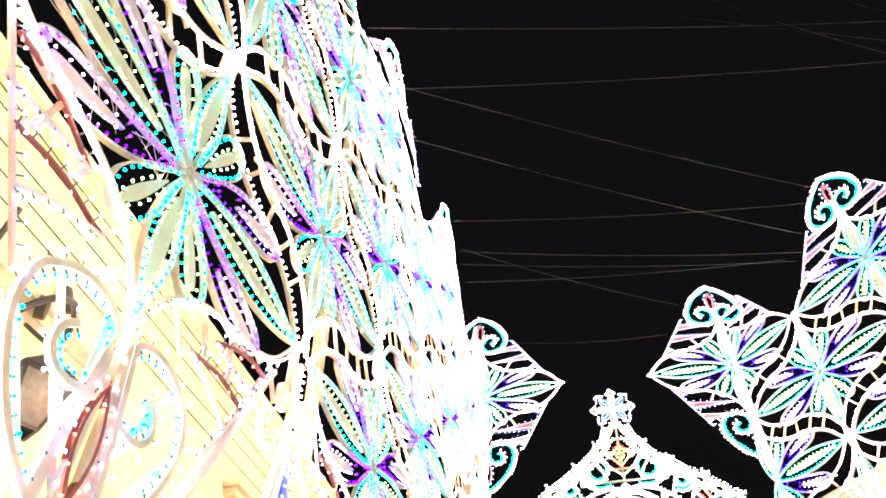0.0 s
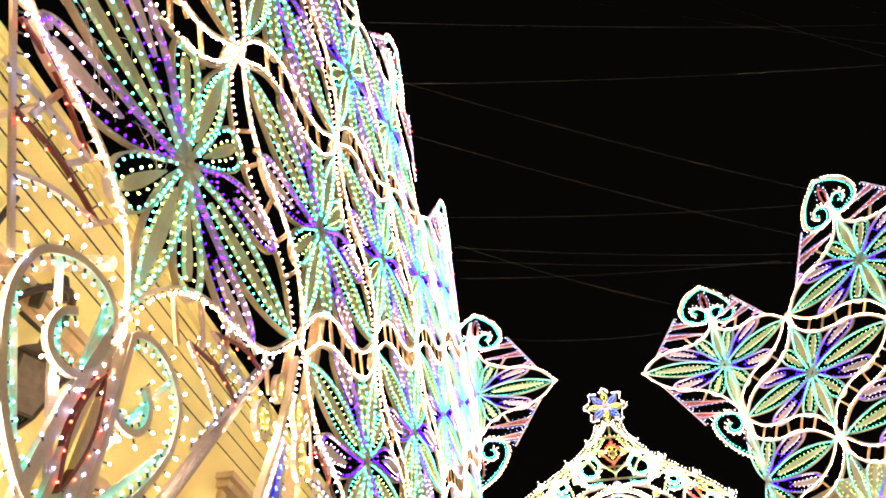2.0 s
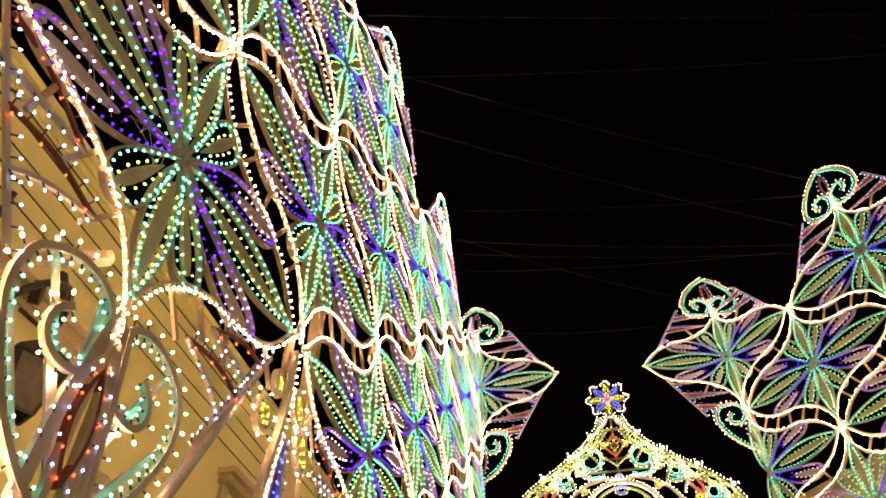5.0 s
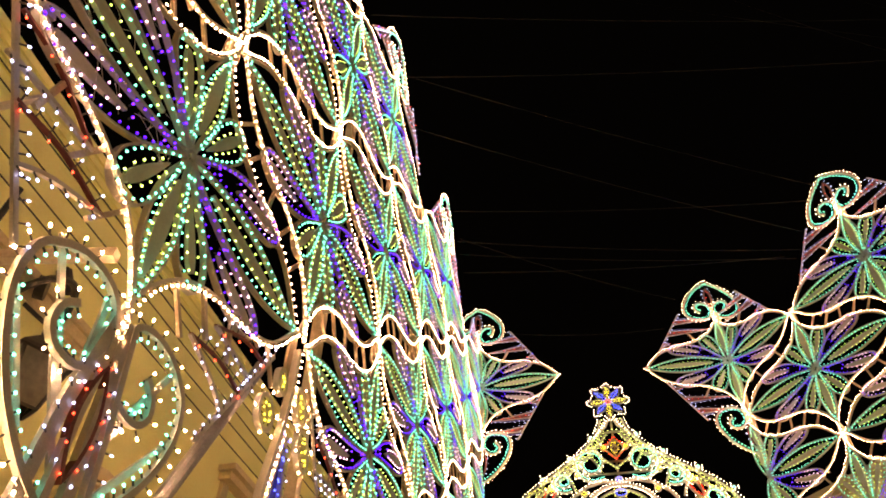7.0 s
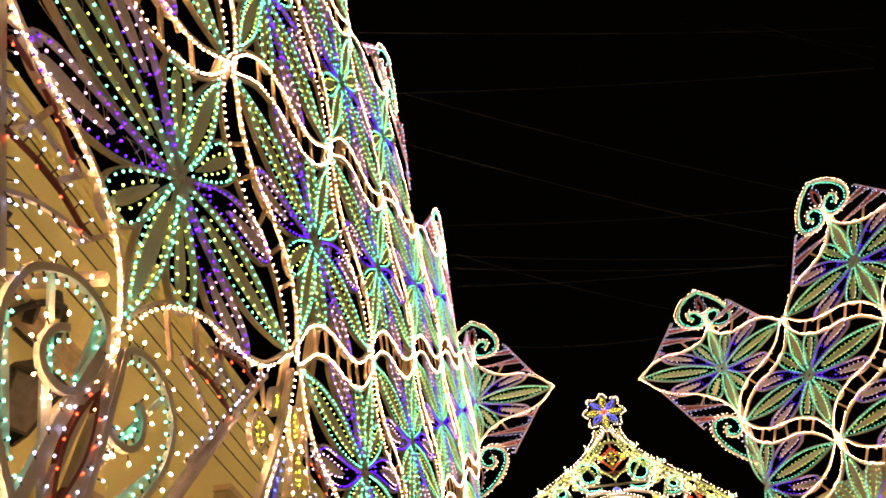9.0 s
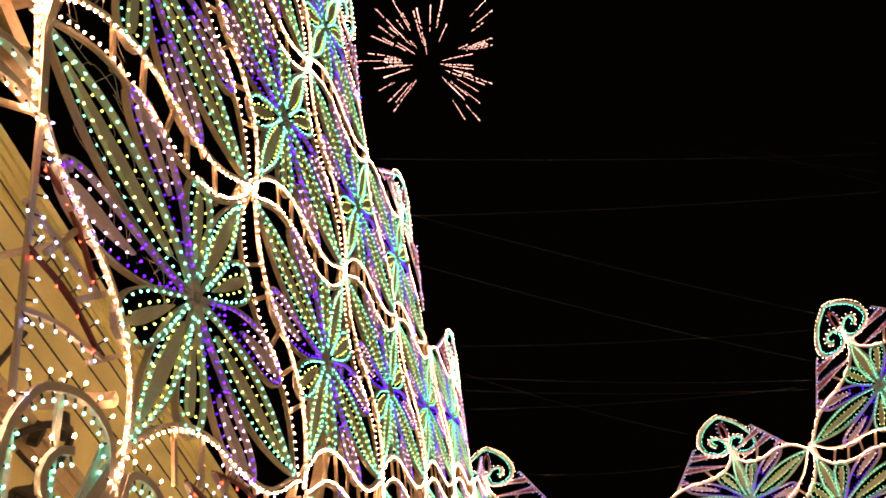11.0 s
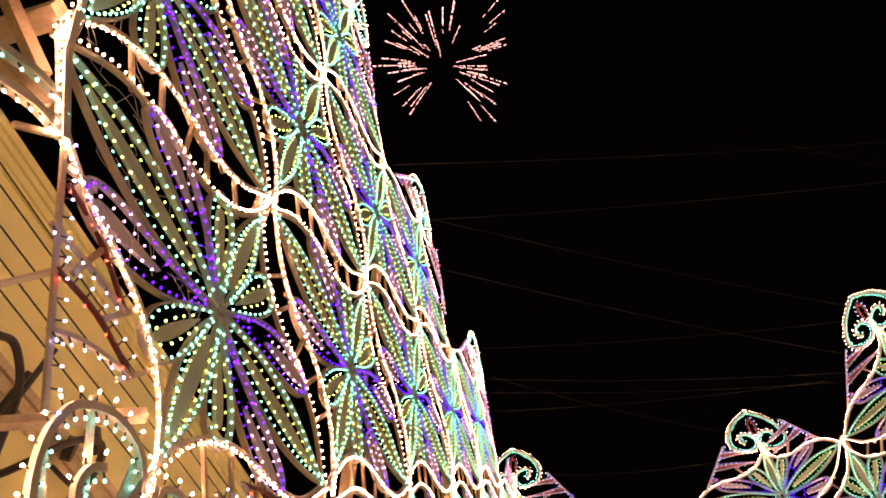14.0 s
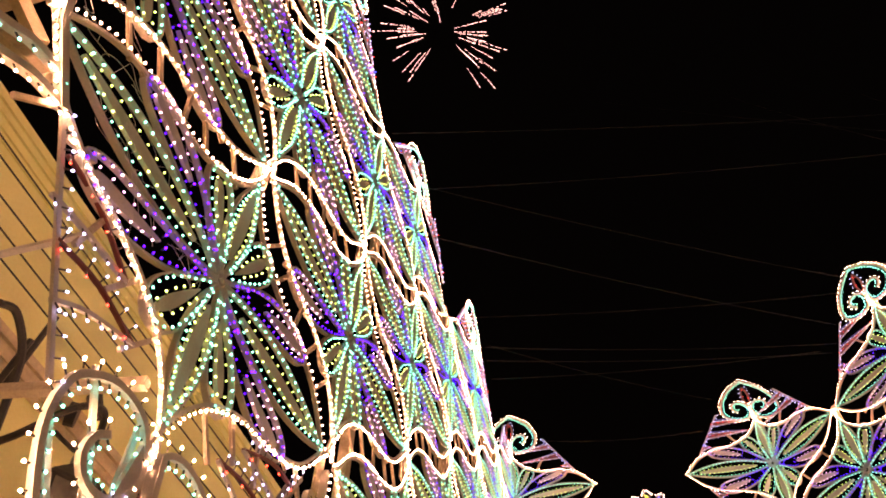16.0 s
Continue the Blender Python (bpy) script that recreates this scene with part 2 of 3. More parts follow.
def rungs(parent, a, b, rise):
    line, s = wave(a, b, rise)
    t = np.gradient(line, axis=0)
    t /= np.linalg.norm(t, axis=1, keepdims=True)
    for i in (8, 16, 24):
        n = np.array([-t[i, 1], t[i, 0]])
        lath = Build(TIMBER)
        lath.ribbon([line[i] - n * 0.18, line[i] + n * 0.18], 0.03, -0.005, 0.02)
        part("rung", lath, parent)


EDGES = (("l", "t", 1, -1), ("t", "r", -1, -1), ("l", "b", -1, 1), ("b", "r", 1, 1))


def lozenge(half=0, r=0.0115):
    """A lozenge panel with its flower. half: +1 keeps the half with u > 0, -1 the other."""
    ob = thing("festoon_light", "lozenge festoon light with a flower of green and violet bulbs", "festoon light", group="lozenges of the light walls")
    for a, b, rise, inward in EDGES:
        if half and (a if a in "lr" else b) != ("r" if half > 0 else "l"):
            continue
        border(ob, a, b, rise, inward, r)
        if "b" in (a, b) and not half:
            rungs(ob, a, b, rise)
    flat, steep, bend = math.radians(21.0), math.radians(60), math.radians(15)
    violet = (1.4, 0.34, True, VIOLET, LILAC, 0.28, r * 0.94, LILAC, 0.45, 0.08)
    small = (0.92, 0.34, True, TEAL, LIME, 0.26, r, None, 0.26)
    kinds = [(0, 1.88, 0.40, False, TEAL, LIME, 0.26, r, None, 0.14), (flat, *violet, bend), (-flat, *violet, -bend), (steep, *small), (-steep, *small)]
    for turn in (0, math.pi):
        if half and (half > 0) != (turn == 0):
            continue
        for a, *rest in kinds:
            petal(ob, a + turn, *rest)
    if half >= 0:
        for a in (math.pi / 2, -math.pi / 2):
            petal(ob, a, 1.21, 0.31, False, TEAL, LIME, 0.42, r, None, 0.16, 0.066)
    for u, w in ((P, 0), (-P, 0), (0, Q), (0, -Q)):
        if half or u < 0 or w < 0:
            continue
        board = Build(TIMBER)
        board.box(u - 0.06, u + 0.06, 0.032, 0.055, w - 0.32, w + 0.12)
        part("node_board", board, ob, "pale timber board behind a corner")
    if not half:
        hub = Build(LATH)
        hub.plate([(0.022 * math.cos(math.pi / 8 * k), 0.022 * math.sin(math.pi / 8 * k)) for k in range(16)], -0.02, -0.012)
        part("hub", hub, ob)
    for a, r0, r1 in ((0.33, 1.28, 1.5), (0.85, 0.9, 1.2)):
        for su in (1, -1):
            for sw in (1, -1):
                if half and su != half:
                    continue
                bar = Build(TIMBER)
                bar.ribbon([(su * r0 * math.cos(a), sw * r0 * math.sin(a)), (su * r1 * math.cos(a * 1.05), sw * r1 * math.sin(a * 1.05))], 0.035, 0.0, 0.025)
                part("stay", bar, ob)
    return ob


# ---- hearts and fans on the rim ----
HALF_HEART = ((0.0, 0.96), (0.10, 0.90), (0.27, 0.80), (0.46, 0.63), (0.61, 0.42), (0.70, 0.19), (0.68, -0.02), (0.58, -0.13), (0.42, -0.21), (0.23, -0.215),
              (0.095, -0.14), (0.02, 0.045), (0.075, 0.20), (0.20, 0.295), (0.345, 0.295), (0.425, 0.21), (0.405, 0.095), (0.325, 0.03))


BACK_SLATS = (((-0.56, 0.21), (-0.13, -0.54)), ((-0.68, -0.14), (-0.32, -0.68)), ((-0.13, 0.24), (-0.12, -0.21)), ((0.57, 0.18), (0.26, -0.34)), ((0.73, -0.17), (0.26, -0.73)), ((-0.3, -0.3), (-0.04, -0.74)), ((0.27, -0.35), (0.15, -0.57)))


def scroll(sx):
    """Half a heart: from the tip round the lobe at the corner and inwards in a spiral."""
    return np.array(smooth(HALF_HEART, 3)) * (sx, 1)


def heart(m, flip=1, sides=(1, -1), near=False):
    """Heart with two scrolls at a lozenge's corner; flip -1 hangs it upside down."""
    ob = thing("heart_light", "heart-shaped festoon light of two spiral scrolls", "festoon light", m, "hearts of the light walls")
    for sx in sides:
        line = scroll(sx) * (1 if near else 0.94, flip)
        b = Build(LATH)
        b.ribbon(line, 0.040 if near else 0.026, -0.018, 0.016)
        p = part("scroll", b, ob)
        turn = sx * flip
        if near:
            bulbs(p, line, 0.082, TEAL, -turn, 0.024, 0.1, y=0.004)
            bulbs(p, line, 0.105, CLEAR, turn, 0.034, 0.3, y=0.002)
        else:
            part("bulb_string", string(line, 0.08, TEAL, -turn, 0.03, 0.8, r=0.0084), p, "row of teal cap bulbs")
            part("bulb_string", string(line, 0.09, WARM, turn, 0.03, 0.6, r=0.0062), p, "row of warm white cap bulbs")
    if near:
        for a, c in BACK_SLATS:
            b = Build(LATH)
            b.ribbon([a, c], 0.04, 0.020, 0.036)
            part("back_slat", b, ob, "pale slat behind the scrolls")
    drop = Build(RED)
    leaf = petal_side(0.60, 0.15, False, 11)
    ring = np.concatenate([leaf, (leaf * (1, -1))[-2:0:-1]])
    ring = np.stack([ring[:, 1], (ring[:, 0] + 0.17) * flip], 1)
    drop.ribbon(ring, 0.022, -0.02, 0.02, True)
    p = part("leaf", drop, ob, "red leaf outline")
    part("bulb_string", string(ring, 0.13 if near else 0.2, SCARLET, 1, 0.0, r=0.007 if near else 0.005), p)
    part("bulb_string", string(ring, 0.11, COOL, -flip, 0.03, r=0.007), p)
    return ob


# wedges of the near fans: the apex, then the upper and the lower slat outwards
NEAR_WEDGES = (((0.73, 0.80), ((1.13, 0.63), (1.42, 0.61)), ((1.11, 0.83), (1.36, 0.87))),
               ((0.50, 1.04), ((0.87, 0.98), (1.20, 1.02)), ((0.84, 1.15), (1.05, 1.28))))


def fan(m, su, sw, near=False):
    """Wedges of red and blue slats between a wave and a straight outer lath, on the su side, above or below."""
    ob = thing("fan_light", "fan of red and blue slats with small bulbs", "festoon light", m, "fans of the light walls")
    a, b, rise = {(-1, 1): ("l", "t", 1), (1, 1): ("t", "r", -1), (-1, -1): ("l", "b", -1), (1, -1): ("b", "r", 1)}[su, sw]
    line, _ = wave(a, b, rise)
    order = np.argsort(np.abs(line[:, 1]))
    strand = lambda w: float(np.interp(abs(w), np.abs(line[order, 1]), np.abs(line[order, 0])))
    e0 = np.array([su * 1.58, sw * 0.45]) if near else np.array([su * 0.76 * P, sw * 0.30 * Q])
    e1 = np.array([su * 0.83, sw * 1.58]) if near else np.array([su * 0.42 * P, sw * 1.03 * Q])
    edge = np.linspace(e0, e1, 9)
    lath = Build(LATH)
    lath.ribbon(edge, 0.032 if near else 0.022, -0.009, 0.009)
    p = part("edge_lath", lath, ob)
    if near:
        bulbs(p, edge, 0.1, COOL, su * sw, 0.015)
    else:
        part("bulb_string", string(edge, 0.1, COOL, su * sw, 0.02, 0.5, r=0.0082), p, "row of cool white cap bulbs")
    for apex, upper, lower in NEAR_WEDGES if near else ():
        for end, paint, lamp, step, side in ((upper, RED, SCARLET, 0.17, 1), (upper, None, COOL, 0.1, -1), (lower, LATH, COOL, 0.1, 1)):
            row = np.array(smooth([apex, *end], 4)) * (su, sw)
            if paint:
                slat = Build(paint)
                slat.ribbon(row, 0.018 if paint is RED else 0.024, -0.012, 0.012)
                q = part("slat", slat, ob, "dull red slat" if paint is RED else "pale slat")
            bulbs(q, row, step, lamp, su * sw * side, 0.02, 0.4, 0.08, 0.02)
    for f in () if near else (0.10, 0.40, 0.70):
        for g, paint, lamp in ((f, RED, SCARLET), (f + 0.17, BLUE, COOL)):
            e = e0 + (e1 - e0) * g
            w = e0[1] + (e1[1] - e0[1]) * (f + 0.10)
            tip = np.array([su * max(strand(w) - 0.16 + 0.05, 0.2), w - sw * 0.02])
            way = (tip - e) / np.linalg.norm(tip - e)
            bow = np.array([-way[1], way[0]]) * 0.02
            row = [e, e * 0.5 + tip * 0.5 + bow, tip]
            if paint is RED:
                far = e0 + (e1 - e0) * (g + 0.13)
                wedge = Build(RED, LATH)
                wedge.plate([e, far, tip], 0.0, 0.008)
                wedge.ribbon([e, tip], 0.009, -0.012, 0.010, False, 1)
                wedge.ribbon([far, tip], 0.009, -0.012, 0.010, False, 1)
                q = part("slat", wedge, ob, "red wedge edged by pale laths")
                part("bulb_string", string([e * 0.5 + far * 0.5, tip], 0.12, SCARLET, su, 0.0, 2.0, r=0.006), q)
                part("bulb_string", string([e, tip], 0.13, COOL, su * sw, 0.02, 0.6, r=0.0048), q)
            else:
                slat = Build(BLUE)
                slat.ribbon(row, 0.016, -0.009, 0.009)
                q = part("slat", slat, ob, "blue slat")
                part("bulb_string", string(row, 0.1, COOL if f > 0.3 else AZURE, su, 0.015, 0.6, r=0.0068), q)
    return ob


# ---- the light walls ----
def wall_frame(origin, ahead):
    """Pose whose x runs along the wall, z up; the front looks along -y."""
    a = math.radians(ahead)
    return Matrix.Translation(origin) @ Matrix.Rotation(a, 4, "Z")


LEFT = wall_frame((-1.640, 2.952, 5.268), 90 - 12.4)
RIGHT = wall_frame((6.840, 13.878, 11.542), -(90 - 24.7))
on = lambda f, i, j: f @ Matrix.Translation((i * P, 0, j * Q))

whole, right_half, left_half, near = lozenge(0, 0.0085), lozenge(1, 0.0085), lozenge(-1, 0.0085), lozenge(0, 0.0091)
first = {}


def place(kind, m):
    """The first of a kind is moved to its place; the others are copies of it."""
    if kind not in first:
        first[kind] = True
        kind.matrix_basis = m
        return kind
    return copy_thing(kind, m)


SHIFT = {(0, 0): (-0.07, 0, -0.02), (2, 0): (0.05, 0, 0.02), (2, 4): (-0.06, 0.06, 0)}  # panels that hang a little out of line
# panels at i -6 to -4 are unseen, added to light the house front
for i, js in ((-6, (0, 2)), (-5, (1, 3)), (-4, (0, 2, 4)), (-3, (1, 3)), (-2, (2, 4)), (-1, (1, 3)), (0, (0, 2, 4)), (1, (1, 3)), (2, (0, 2, 4)), (3, (-1, 1, 3)), (4, (-2, 0, 2, 4)), (5, (-3, -1, 1, 3))):
    for j in js:
        place(near if i + j < 4 and i < 3 else whole, on(LEFT, i, j) @ Matrix.Translation(SHIFT.get((i, j), (0, 0, 0))))
for j in (4, 2, 0, -2):
    place(left_half, on(LEFT, 6, j))
# panels from i 5 on lie out of view, there only to light the fronts
for i, js in ((1, (-1, -3, -5)), (2, (0, -2, -4)), (3, (-1, -3)), (4, (0, -2)), (5, (-1, -3)), (6, (0, -2, -4)), (7, (-1, -3)), (8, (0, -2, -4)), (9, (-1, -3))):
    for j in js:
        place(whole, on(RIGHT, i, j))
for j in (0, -2, -4):
    place(right_half, on(RIGHT, 0, j))
# wings that turn in towards the street
WING_L = on(LEFT, 6, 4) @ Matrix.Rotation(math.radians(-18.3 - (90 - 12.4)), 4, "Z")
WING_R = on(RIGHT, 0, 0) @ Matrix.Rotation(math.radians(-11.5 + (90 - 24.7)), 4, "Z")
place(right_half, WING_L)
place(left_half, WING_R)

for f, i in ((LEFT, -2), (LEFT, 0), (LEFT, 2), (LEFT, 4)):
    heart(on(f, i, 5) @ Matrix.Translation((-0.06 if i == 2 else 0, 0.06 if i == 2 else 0, 0)))
heart(on(RIGHT, 2, 1))
heart(WING_L @ Matrix.Translation((0, 0, Q)))
heart(WING_R @ Matrix.Translation((0, 0, Q)))
heart(WING_L @ Matrix.Translation((0, 0, -Q)), -1, (1,))
heart(WING_R @ Matrix.Translation((0, 0, -Q)), -1, (-1,))
heart(on(LEFT, 0, -1) @ Matrix.Translation((-0.06, 0, -0.01)), -1, near=True)
stem = thing("stem_light", "bundle of grey laths below a lozenge with small cool bulbs", "festoon light", on(LEFT, 0, -1))
for k, (u0, u1, foot) in enumerate(((-0.10, -0.28, -1.15), (-0.06, -0.13, -1.3), (0.0, 0.02, -1.35), (0.03, 0.16, -1.2))):
    row = [(u0, 0.12), ((u0 * 0.55 + u1 * 0.45) * 1.15, -0.45), (u1, foot)]
    b = Build(LATH)
    b.ribbon(row, 0.075 if k % 2 == 0 else 0.045, -0.01 - 0.004 * k, 0.02)
    p = part("stem_lath", b, stem)
    if k in (0, 3):
        bulbs(p, row, 0.12, COOL, -1 if k == 0 else 1, 0.03, 0.5, 0.4)

for f, i, j in ((LEFT, 0, 4), (LEFT, 2, 4), (LEFT, 4, 4), (RIGHT, 2, 0)):
    fan(on(f, i, j), -1, 1)
    fan(on(f, i, j), 1, 1)
fan(on(RIGHT, 0, 0), 1, 1)
fan(on(LEFT, 6, 4), -1, 1)
for sw in (1, -1):
    fan(WING_L, 1, sw)
    fan(WING_R, -1, sw)
for su in (-1, 1):
    fan(on(LEFT, 0, 0), su, -1, True)
fan(on(LEFT, 2, 0), -1, -1, True)

# ---- pilaster and bay ends beside the near lozenge ----
FLAT = LEFT @ Matrix.Translation((0, 0, -5.268))  # u along the wall, z from the ground


def loop(c, a, b, lean, k=20):
    t = np.linspace(0, 2 * np.pi, k, endpoint=False)
    return turned(np.stack([a * np.cos(t), b * np.sin(t)], 1), lean) + np.array(c)


ob = thing("pilaster_light", "upright festoon light with ovals of gold bulbs and a blue leaf", "festoon light", FLAT)
b = Build(LATH)
line = [(1.97, 5.15), (1.96, 4.75), (1.91, 4.38), (1.78, 3.86), (1.70, 3.2), (1.66, 2.4), (1.64, 0.02)]
b.ribbon(line, 0.04, -0.03, 0.03)
p = part("edge_lath", b, ob)
bulbs(p, line[:5], 0.07, WARM, 1, 0.02)
for c, ra, rb, lean in (((1.60, 4.34), 0.115, 0.13, 0.3), ((1.77, 4.71), 0.07, 0.10, 0.2), ((2.17, 4.72), 0.085, 0.15, 0.45), ((2.34, 4.41), 0.10, 0.16, 0.45)):
    ring = loop(c, ra, rb, lean)
    b = Build(LATH)
    b.ribbon(ring, 0.036, -0.025, 0.025, True)
    p = part("oval", b, ob, "oval lath ring")
    closed = np.concatenate([ring, ring[:1]])
    bulbs(p, closed, 0.1, GOLD, 1, 0.025)
    if ra > 0.08:
        bulbs(p, closed, 0.12, CLEAR, -1, 0.03)
leaf = petal_side(1.9, 0.26, False, 13)
b = Build(BLUE)
b.plate(np.stack([2.0 - 0.045 * np.concatenate([leaf, leaf[-2:0:-1]])[:, 0] + np.concatenate([leaf[:, 1], -leaf[-2:0:-1, 1]]) * 0.9, 4.36 - np.concatenate([leaf, leaf[-2:0:-1]])[:, 0]], 1), 0.012, 0.024)
part("leaf_board", b, ob, "blue leaf-shaped board")
for sgn in (1, -1):
    row = np.stack([2.0 - 0.045 * leaf[:, 0] + leaf[:, 1] * sgn, 4.36 - leaf[:, 0]], 1)
    b = Build(LATH)
    b.ribbon(row, 0.03, -0.025, 0.025)
    p = part("leaf_lath", b, ob, "side lath of a blue leaf")
    bulbs(p, row, 0.09, AZURE, -sgn, 0.025)
    bulbs(p, row, 0.16, COOL, sgn, 0.02)

ob = thing("arch_light", "curved festoon light of the next bay with sparse teal bulbs", "festoon light", FLAT)
for row, lamp, step in ((smooth([(-3.1, 3.7), (-2.6, 4.15), (-2.2, 4.50), (-1.97, 4.66), (-1.80, 4.77), (-1.62, 4.82)]), WARM, 0.075), (smooth([(-3.2, 4.0), (-2.6, 4.45), (-2.07, 4.80), (-1.92, 4.91), (-1.70, 4.98)]), TEAL, 0.11)):
    b = Build(LATH)
    b.ribbon(row, 0.045, -0.025, 0.025)
    p = part("bow_lath", b, ob)
    bulbs(p, row, step, lamp, -1, 0.03)
b = Build(LATH)
b.ribbon([(-2.03, 5.5), (-1.9, 5.2), (-1.75, 5.0), (-1.6, 4.8)], 0.05, -0.035, 0.02)
p = part("upright_lath", b, ob)
bulbs(p, [(-2.03, 5.5), (-1.9, 5.2), (-1.75, 5.0), (-1.6, 4.8)], 0.06, WARM, -1, 0.02)

# thin loose lamp wires round the near corner
for k in range(24):
    rng = random.Random(40 + k)
    u, z = rng.uniform(-2.0, -0.5), rng.uniform(4.8, 5.8)
    pts = [(u, -0.02, z)]
    for _ in range(5):
        u, z = u + rng.uniform(-0.06, 0.16), z + rng.uniform(-0.13, 0.08)
        pts.append((u, -0.03 - rng.uniform(0, 0.07), z))
    b = Build(LATH)
    b.tube(smooth(pts), 0.0013, 4)
    ob = tagged(new("loose_wire", b.mesh("loose_wire")), "thin pale lamp wire hanging loose on the laths", "wire", "loose lamp wires")
    ob.matrix_basis = FLAT

# ---- posts that carry the walls ----
def post(m, height, label, thick=0.05):
    ob = thing("post", label, "post", m, "posts of the light walls")
    b = Build(TIMBER)
    b.box(-thick, thick, 0.06, 0.06 + 2 * thick, -height, 0)
    part("pole", b, ob)
    b = Build(IRON)
    b.box(-thick - 0.008, thick + 0.008, 0.052, 0.068 + 2 * thick, -height * 0.45 - 0.05, -height * 0.45)
    part("clamp", b, ob, "iron clamp band")
    return ob


for f, i, top in ((LEFT, -1.7, 4.2), (LEFT, 1.27, 4.2), (LEFT, 3, 4.2), (LEFT, 5, 4.2), (LEFT, 6.03, 5), (RIGHT, 0, 1), (RIGHT, 2, 1), (RIGHT, 4, 1)):
    m = on(f, i, top)
    post(m, m.translation.z, "tall squared timber post behind the light wall")


def beam(name, label, a, c, thick, material):
    """A squared timber from a to c, in the wall's own axes (along, behind, height)."""
    a, c = Vector(a), Vector(c)
    way = (c - a).normalized()
    b = Build(material)
    b.box(-thick / 2, thick / 2, -thick / 2, thick / 2, 0, (c - a).length)
    ob = tagged(new(name, b.mesh(name)), label, "beam")
    ob.matrix_basis = FLAT @ Matrix.Translation(a) @ way.to_track_quat("Z", "Y").to_matrix().to_4x4()
    return ob


beam("tie_beam", "pale timber tie between light wall and house", (-0.26, 0.03, 4.18), (-0.62, 2.0, 4.18), 0.06, TIMBER)
beam("tie_beam", "pale timber tie between light wall and house", (-2.05, 0.06, 5.50), (-2.05, 2.0, 5.50), 0.13, TIMBER)
beam("tie_beam", "thin painted tie between light wall and house", (-1.05, 0.04, 4.50), (-1.05, 2.0, 4.50), 0.03, LATH)
beam("brace", "pale timber brace under a tie beam", (-2.02, 0.55, 5.45), (-1.72, 0.06, 4.95), 0.06, TIMBER)
beam("brace", "pale timber brace under a tie beam", (-2.30, 0.35, 5.60), (-1.85, 0.10, 5.1), 0.07, TIMBER)
b = Build(GALVANISED)
b.tube([(1.61, 0.10, 4.77), (0.88, 0.10, 3.42), (-0.96, 0.10, 0.02)], 0.047, 12)
ob = tagged(new("prop", b.mesh("prop")), "slanting grey metal prop behind the light wall", "pole")
ob.matrix_basis = FLAT

# ---- ground and buildings ----
# unseen ground, made pale so that it bounces light up the fronts
b = Build(PAVING)
b.add([(-400, -400, 0), (400, -400, 0), (400, 400, 0), (-400, 400, 0)], [(0, 1, 2, 3)])
tagged(new("ground", b.mesh("ground")), "pale stone paving of the street", "ground", kind="structure")

FACADE = LEFT @ Matrix.Translation((0, 2.0, -5.268))


def front(name, label, m, u0, u1, top, openings):
    """A house front 0.5 m thick, from u0 to u1, with openings (left, right, sill, head) through it."""
    b = Build(STUCCO)
    cuts = sorted({u0, u1, *(x for o in openings for x in o[:2])})
    for x0, x1 in zip(cuts, cuts[1:]):
        z = 0.0
        for l, r, sill, head in sorted(openings, key=lambda o: o[2]):
            if l <= x0 and x1 <= r:
                b.box(x0, x1, 0, 0.5, z, sill)
                z = head
        b.box(x0, x1, 0, 0.5, z, top)
    ob = tagged(new(name, b.mesh(name)), label, "wall", kind="structure")
    ob.matrix_basis = m
    return ob


def moulding(name, label, m, u0, u1, steps, material=STONE):
    """A run of mouldings: each step is (foot, head, how far it stands out)."""
    b = Build(material)
    for z0, z1, out in steps:
        b.box(u0, u1, -out, -0.001, z0, z1)
    ob = tagged(new(name, b.mesh(name)), label, "moulding", kind="structure")
    ob.matrix_basis = m


OPEN = [(4.75, 5.95, 3.3, 5.35), (2.25, 2.95, 2.2, 4.05), (9.0, 10.2, 3.3, 5.35)]
front("wall_left", "yellow stuccoed house front behind the light wall", FACADE, -14, 16, 6.78, OPEN)
moulding("cornice", "stepped plastered cornice along the eaves", FACADE, -14, 16, ((6.72, 6.78, 0.025), (6.78, 6.86, 0.05), (6.864, 6.93, 0.075), (6.934, 7.02, 0.10)), STUCCO)
moulding("string_course", "stone string course across the house front", FACADE, -14, 2.0, ((5.25, 5.31, 0.03), (5.312, 5.42, 0.05), (5.424, 5.5, 0.08)))
for u0, u1, sill, head in (OPEN[0], OPEN[2]):
    ob = thing("window", "tall shuttered window under a stone hood", "window", FACADE)
    b = Build(STONE)
    b.box(u0 - 0.25, u1 + 0.25, -0.22, 0, head + 0.19, head + 0.26)
    b.box(u0 - 0.20, u1 + 0.20, -0.15, 0, head + 0.10, head + 0.187)
    part("hood", b, ob, "moulded stone hood")
    for a, c in ((u0 - 0.14, u0), (u1, u1 + 0.14)):
        b = Build(STONE)
        b.box(a, c, -0.05, 0, sill, head + 0.098)
        part("jamb", b, ob, "stone jamb")
    for a, c in ((u0, (u0 + u1) / 2 - 0.01), ((u0 + u1) / 2 + 0.01, u1)):
        b = Build(IRON)
        b.box(a, a + 0.05, 0.12, 0.16, sill, head)
        b.box(c - 0.05, c, 0.12, 0.16, sill, head)
        for z in np.arange(sill, head - 0.05, 0.06):
            b.box(a + 0.05, c - 0.05, 0.125, 0.155, z, z + 0.04)
        part("shutter", b, ob, "dark louvred shutter")
ob = thing("arched_window", "small round-headed window with a stone arch", "window", FACADE)
b = Build(STONE)
t = np.linspace(0, math.pi, 13)
